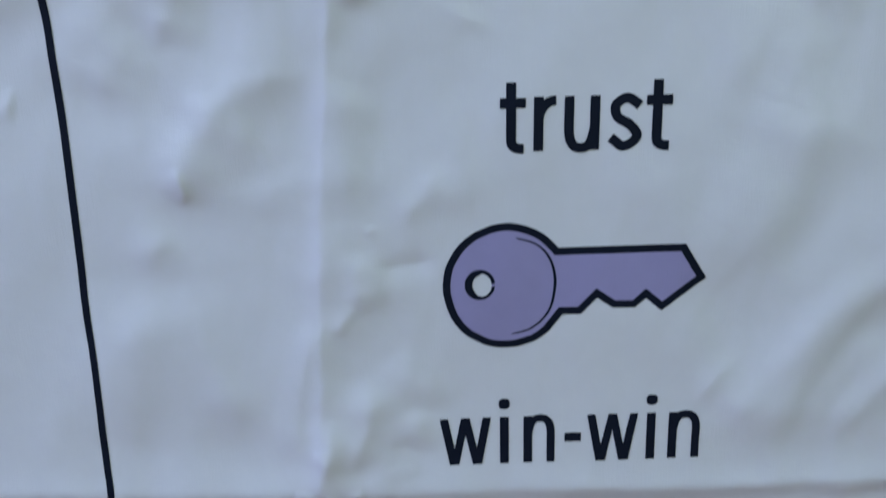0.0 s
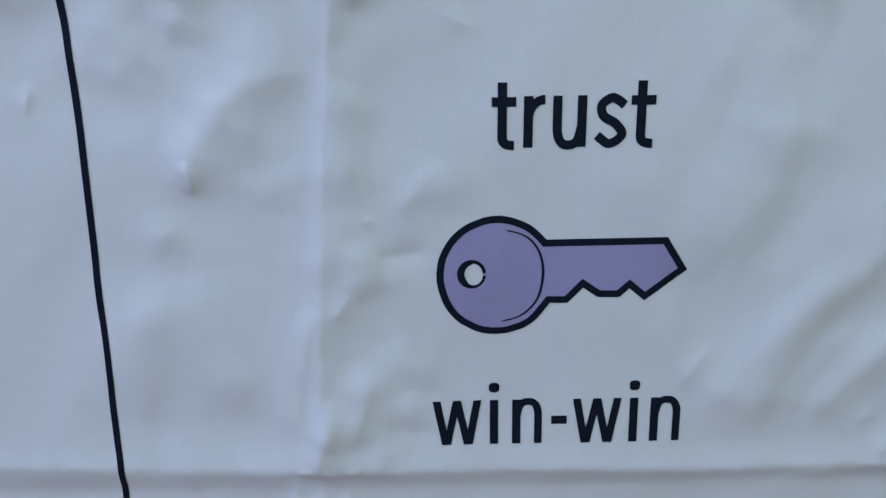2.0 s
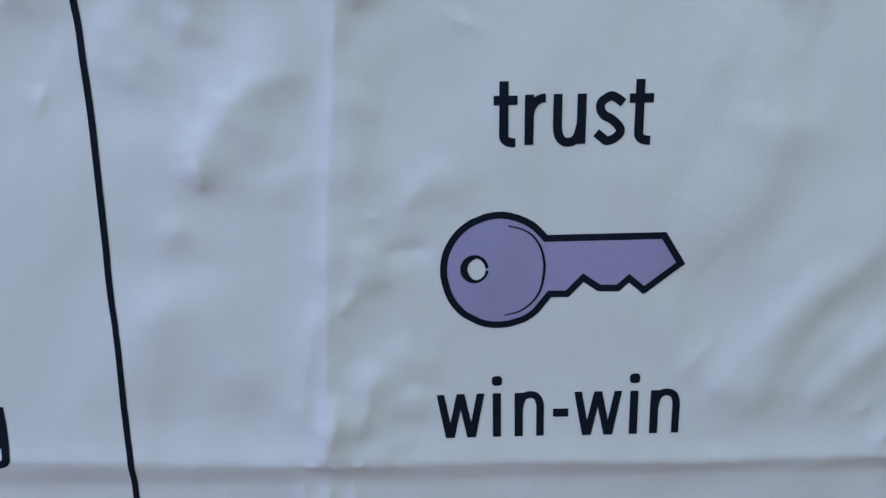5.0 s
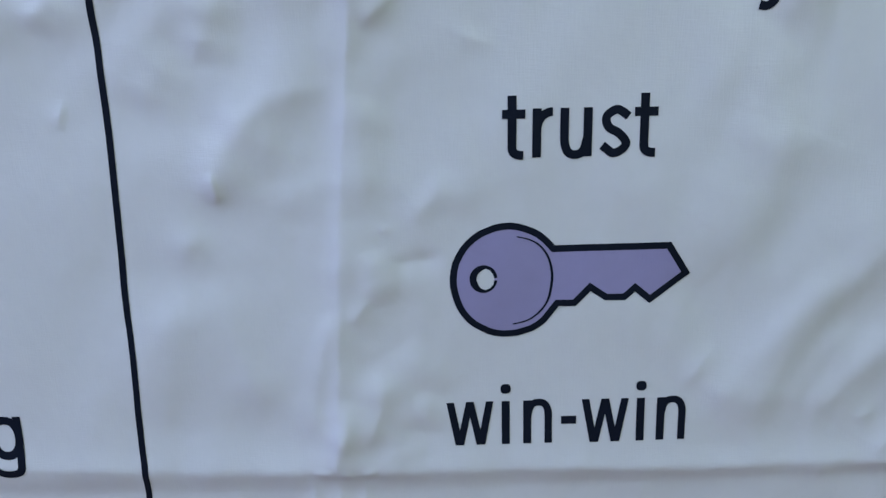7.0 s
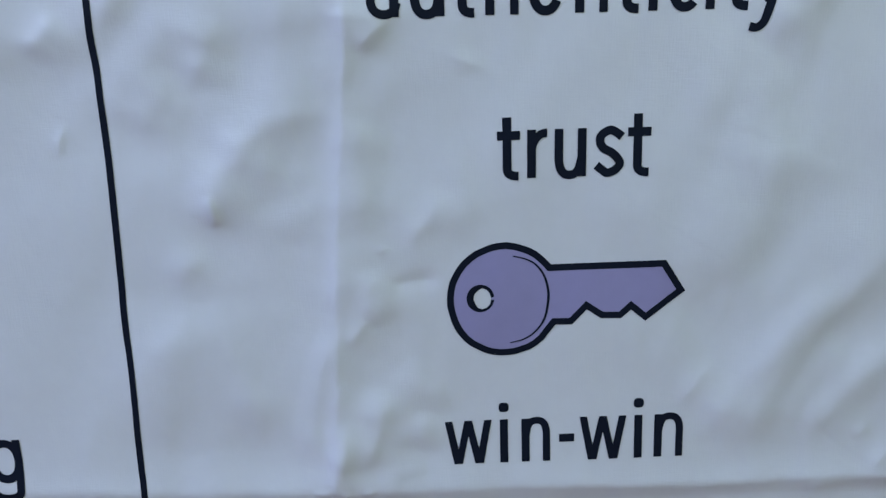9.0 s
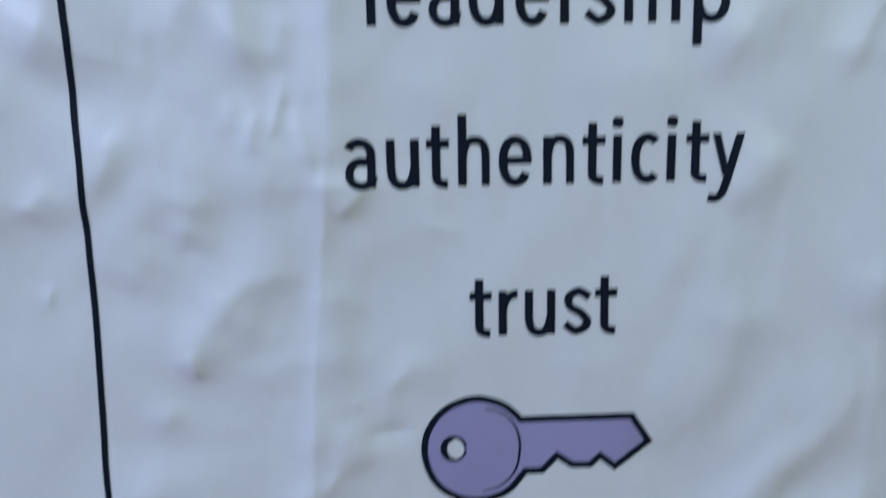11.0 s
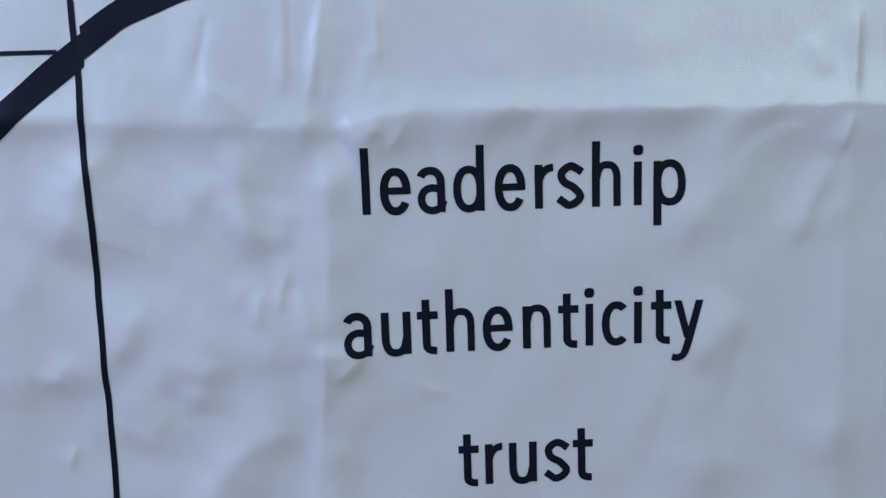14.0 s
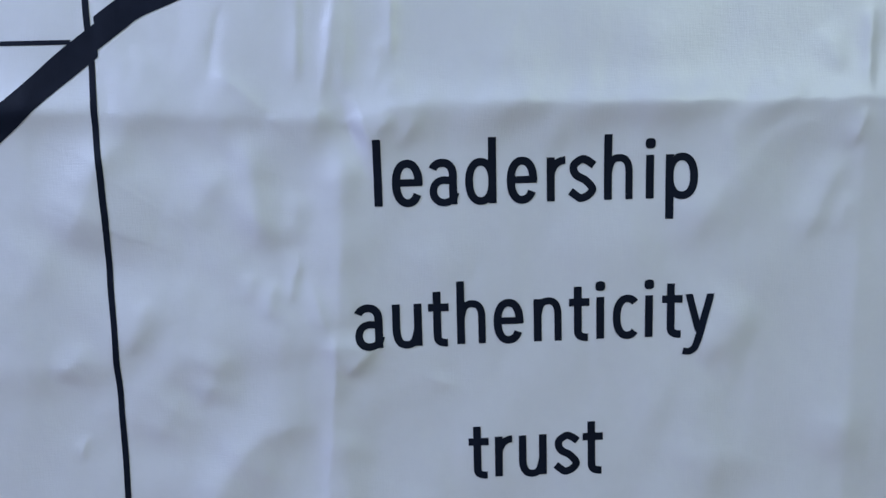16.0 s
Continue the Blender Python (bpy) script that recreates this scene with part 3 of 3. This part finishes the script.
def letter(ch, x0, x1, z, tall=1.0, dot=0.0295):
    """One lower-case letter of a narrow, even-stroked sans serif, from x0 to x1 on the baseline z."""
    ink, q, xh = Ink(), STROKE / 2, X_HEIGHT * tall
    left, right, mid, top, low = x0 + q, x1 - q, (x0 + x1) / 2, z + xh + 0.0008 - q, z - 0.0008 + q
    cz, rx, rz = (top + low) / 2, (x1 - x0) / 2 - q, (top - low) / 2
    high, deep = z + 0.0348, z - 0.0112
    if ch == "l":
        ink.stroke([(mid, z), (mid, high)])
    elif ch == "i":
        ink.stroke([(mid, z), (mid, z + xh)])
        ink.disc(mid, z + dot, 0.0027)
    elif ch in "nh":
        ink.stroke([(left, z), (left, high if ch == "h" else z + xh)])
        zc = z + xh * 0.60
        ink.stroke([(left, z + xh * 0.58)] + oval(mid + 0.0003, zc, rx - 0.0003, top + 0.0002 - zc, 155, 0, 2.5) + [(right, z)], STROKE * 0.91)
    elif ch == "u":
        zc = z + xh * 0.44
        ink.stroke([(right, z), (right, z + xh)])
        ink.stroke([(left, z + xh)] + oval(mid - 0.0003, zc, rx - 0.0003, zc - low + 0.0004, 180, 335, 2.5) + [(right, z + xh * 0.42)], STROKE * 0.98)
    elif ch == "r":
        ink.stroke([(left, z), (left, z + xh)])
        ink.stroke([(left, z + xh * 0.42)] + oval(x1, z + xh * 0.50, x1 - left, top - z - xh * 0.50 - 0.0003, 175, 92), STROKE * 0.95)
    elif ch == "t":
        stem = x0 + (x1 - x0) * 0.43
        foot = x1 - 0.0006
        ink.stroke([(stem, z + 0.0296)] + oval(foot, z + 0.0052, foot - stem, z + 0.0054 - low, 180, 268, 2.7))
        ink.stroke([(x0, z + 0.0209), (x1, z + 0.0209)])
    elif ch == "e":
        bar = z + xh * 0.55
        ink.stroke([(left + 0.001, bar - 0.0008), (x1 - 0.0003, bar - 0.0008)], STROKE * 0.88)
        ink.stroke([(right, bar - 0.0022)] + oval(mid, cz, rx, rz, 6, 327))
    elif ch == "c":
        ink.stroke(oval(mid + 0.0008, cz, rx + 0.0008, rz, 48, 312))
    elif ch == "a":
        ink.stroke(oval(mid - 0.0004, z + xh * 0.66, rx + 0.0004, top - z - xh * 0.66, 150, 0) + [(right, z)])
        ink.stroke([(right, z + xh * 0.545)] + oval(mid + 0.0006, z + xh * 0.30, rx + 0.0006, z + xh * 0.30 - low + 0.0003, 75, 352, 2.1), STROKE * 0.93)
    elif ch == "s":
        w = x1 - x0
        ink.stroke(spline([(x1 - 0.0012, z + xh * 0.80), (x0 + w * 0.70, z + xh * 0.905), (mid, top), (x0 + w * 0.24, z + xh * 0.84), (left + 0.0008, z + xh * 0.71),
                           (x0 + w * 0.31, z + xh * 0.575), (x0 + w * 0.62, z + xh * 0.46), (right, z + xh * 0.27), (x0 + w * 0.72, z + xh * 0.125), (mid - 0.0008, low),
                           (x0 + w * 0.26, z + xh * 0.13), (x0 + 0.0012, z + xh * 0.22)]), STROKE * 0.98)
    elif ch in "dp":
        stem = right if ch == "d" else left
        ink.stroke([(stem, z), (stem, high)] if ch == "d" else [(stem, deep), (stem, z + xh)])
        ink.stroke(oval(mid, cz, rx, rz, 0, 360)[:-1], STROKE * 0.96, True)
    elif ch == "g":
        ink.stroke(oval(mid, cz - 0.0006, rx, rz - 0.0002, 0, 360)[:-1], STROKE * 1.06, True)
        ink.stroke([(right, z + xh)] + oval(mid, z - 0.0052, rx, 0.0046, 360, 205))
    elif ch == "w":
        w = x1 - x0
        thin = STROKE * 0.93
        ink.slant((x0 + thin / 2, z + xh), (x0 + w * 0.262, z), thin)
        ink.slant((mid - 0.0001, z + xh), (x0 + w * 0.288, z), thin * 0.97)
        ink.slant((mid + 0.0001, z + xh), (x1 - w * 0.288, z), thin * 0.97)
        ink.slant((x1 - thin / 2, z + xh), (x1 - w * 0.262, z), thin)
    elif ch == "y":
        ink.slant((x0 + 0.0023, z + xh), (mid - 0.0006, z + 0.0024), STROKE * 0.94)
        ink.slant((x1 - 0.0023, z + xh), (x0 + (x1 - x0) * 0.41, z - 0.0035), STROKE * 0.96)
        ink.stroke(spline([(x0 + (x1 - x0) * 0.44, z - 0.0018), (x0 + (x1 - x0) * 0.33, z - 0.0068), (x0 + (x1 - x0) * 0.15, z - 0.0088), (x0 - 0.0008, z - 0.0083)]), STROKE * 0.9)
    elif ch == "-":
        ink.stroke([(x0, z + 0.0129), (x1, z + 0.0129)], STROKE * 1.06)
    return ink


def word(text, z, spans, fall=0.0, **shape):
    """A printed word; spans: the left and right edge of each letter in millimetres; fall: how far its line sinks, in metres for a metre."""
    base = new("printed_word")
    base.parent = banner
    tagged(base, 'the word "%s" in bold black print' % text)
    for ch, (a, b) in zip(text, spans):
        letter(ch, a / 1000, b / 1000, z - fall * (a - spans[0][0]) / 1000, **shape).mesh("letter" if ch != "-" else "hyphen", INK, base)


word("leadership", 1.4635, [(-38.0, -33.4), (-28.3, -12.1), (-8.7, 6.1), (10.4, 27.1), (32.7, 49.1), (54.2, 64.5), (65.7, 80.9), (85.1, 100.9), (107.6, 112.4), (118.4, 135.7)])
word("authenticity", 1.3871, [(-50.9, -36.0), (-30.8, -14.8), (-11.3, -0.1), (4.2, 20.0), (24.3, 40.7), (46.3, 61.8), (65.8, 77.1), (80.8, 85.4), (90.1, 104.7), (107.8, 112.6), (117.4, 128.7), (130.0, 146.5)])
word("trust", 1.3103, [(9.0, 20.2), (23.7, 33.7), (37.1, 52.8), (56.6, 71.5), (73.2, 84.6)])
word("win-win", 1.1567, [(-20.6, 4.5), (8.8, 13.3), (20.5, 36.1), (40.8, 48.9), (51.8, 77.0), (81.3, 85.8), (92.3, 108.2)], fall=0.004, tall=1.05, dot=0.0315)
letter("e", -0.2702, -0.2539, 1.2341).mesh("letter", INK, banner, "black printed letter at the end of a word")
letter("g", -0.2670, -0.2485, 1.1548).mesh("letter", INK, banner, "black printed letter at the end of a word")

# ruled lines and the thick curve
for name, points, width in (
        ("upright_line", [(-0.1873, 1.0600), (-0.1858, 1.1147), (-0.1857, 1.1258), (-0.1843, 1.1452), (-0.1849, 1.1604), (-0.1848, 1.1761), (-0.1837, 1.1922), (-0.1830, 1.2076), (-0.1829, 1.2222), (-0.1833, 1.2365), (-0.1833, 1.2505), (-0.1825, 1.2644), (-0.1812, 1.2914), (-0.1805, 1.3170), (-0.1804, 1.3415), (-0.1797, 1.3648), (-0.1801, 1.3808), (-0.1795, 1.3966), (-0.1799, 1.4118), (-0.1805, 1.4269), (-0.1801, 1.4422), (-0.1789, 1.4575), (-0.1793, 1.4723), (-0.1793, 1.4869), (-0.1806, 1.5015), (-0.1805, 1.5159), (-0.1809, 1.5305), (-0.1813, 1.5421), (-0.1826, 1.5623), (-0.1830, 1.5737), (-0.1833, 1.5852), (-0.1838, 1.6300)], 0.0034),
        ("level_line", [(-0.2711, 1.5527), (-0.2277, 1.5525), (-0.1914, 1.5524)], 0.0024)):
    ink = Ink()
    ink.stroke(spline(points), width)
    ink.mesh(name, INK, banner, "thin black ruled line")
ink = Ink()
for upper, lower in (  # two lengths that meet with a small jog
        ([(-0.2709, 1.4894), (-0.2475, 1.5074), (-0.2279, 1.5223), (-0.2137, 1.5342), (-0.1990, 1.5469), (-0.1770, 1.5630)],
         [(-0.2737, 1.4670), (-0.2506, 1.4859), (-0.2312, 1.5015), (-0.2136, 1.5153), (-0.1994, 1.5277), (-0.1779, 1.5444)]),
        ([(-0.1792, 1.5651), (-0.1687, 1.5726), (-0.1612, 1.5773), (-0.1537, 1.5822), (-0.1388, 1.5892), (-0.1240, 1.5945), (-0.1033, 1.6000), (-0.0740, 1.6063)],
         [(-0.1781, 1.5478), (-0.1697, 1.5540), (-0.1622, 1.5595), (-0.1546, 1.5645), (-0.1397, 1.5704), (-0.1247, 1.5762), (-0.1040, 1.5823), (-0.0747, 1.5890)])):
    ink.sheet([[a.lerp(b, k / 12) for k in range(13)] for a, b in zip(spline(upper, 14), spline(lower, 14))])
ink.mesh("thick_curve", INK, banner, "broad black curve of a printed diagram")

# ---- the violet key ----
KX, KZ, KRX, KRZ = 0.0122, 1.2478, 0.0278, 0.0285


def key_outline():
    shaky = random.Random(4)
    head = []
    for a in range(40, 320, 8):
        k = 1 + shaky.uniform(-0.006, 0.008) + 0.022 * math.exp(-((a - 142) / 24) ** 2)
        head.append((KX + KRX * k * math.cos(radians(a)), KZ + KRZ * k * math.sin(radians(a))))
    return head + [(0.0375, 1.2354), (0.0463, 1.2352), (0.0543, 1.2436), (0.0625, 1.2380), (0.0719, 1.2378), (0.0774, 1.2428), (0.0852, 1.2363), (0.1033, 1.2498), (0.0937, 1.2645), (0.0350, 1.2642)]


def filled(name, rim, hole, mat, parent, label, lift):
    """A flat printed patch with a hole, cut into small faces that follow the cloth."""
    bm = bmesh.new()
    for loop in (rim, hole):
        vs = [bm.verts.new((p[0], 0, p[1])) for p in loop]
        for k, v in enumerate(vs):
            bm.edges.new((v, vs[(k + 1) % len(vs)]))
    bmesh.ops.triangle_fill(bm, use_beauty=True, use_dissolve=False, edges=bm.edges[:])
    lo, hi = [min(p[c] for p in rim) for c in (0, 1)], [max(p[c] for p in rim) for c in (0, 1)]
    for axis, a, b in ((Vector((1, 0, 0)), lo[0], hi[0]), (Vector((0, 0, 1)), lo[1], hi[1])):
        for k in range(1, int((b - a) / 0.002)):
            bmesh.ops.bisect_plane(bm, geom=bm.verts[:] + bm.edges[:] + bm.faces[:], plane_co=axis * (a + 0.002 * k), plane_no=axis)
    h = relief([v.co.x for v in bm.verts], [v.co.z for v in bm.verts])
    for v, d in zip(bm.verts, h):
        v.co.y = -d - lift
    for f in bm.faces:
        f.smooth = True
        f.normal_update()
        if f.normal.y > 0:
            f.normal_flip()
    return part(name, bm, mat, parent, label)


# the hole: a worn octagon, off the middle of its black ring
hole = [(0.0006 + 0.0046 * k * math.cos(radians(a)), 1.2491 + 0.0055 * k * math.sin(radians(a)))
        for a, k in zip(range(0, 360, 30), (1.0, 0.98, 1.0, 1.04, 0.94, 1.0, 1.0, 0.93, 1.0, 1.02, 1.0, 1.03))]
key = filled("printed_key", key_outline(), hole, VIOLET, banner, "flat violet picture of a key with a black outline", 0.00014)
ink = Ink()
ink.stroke(key_outline(), 0.0035, True)
ink.mesh("outline", INK, key, "black outline")
ink = Ink()
rows = []
for k in range(41):
    a = radians(5 + 348 * k / 40)
    lean = (k * 348 / 40 + 5) / 30
    p, q = Vector(hole[int(lean) % 12]), Vector(hole[(int(lean) + 1) % 12])
    inner, outer = p.lerp(q, lean % 1), Vector((-0.0004 + 0.0071 * math.cos(a), 1.2493 + 0.0073 * math.sin(a)))
    rows.append([inner.lerp(outer, c / 4) for c in range(5)])
ink.sheet(rows)
ink.mesh("key_ring_hole", INK, key, "black ring round the hole")
ink = Ink()
curve = spline([(0.0164, 1.2709), (0.0231, 1.2691), (0.0285, 1.2657), (0.0326, 1.2596), (0.0345, 1.2520), (0.0343, 1.2449), (0.0325, 1.2369), (0.0282, 1.2306), (0.0222, 1.2264), (0.0147, 1.2245)])
ink.stroke(curve[:41], 0.0006, end=0.0014)
ink.stroke(curve[40:], 0.0014, end=0.0006)
ink.mesh("bevel_line", INK, key, "fine black curve")
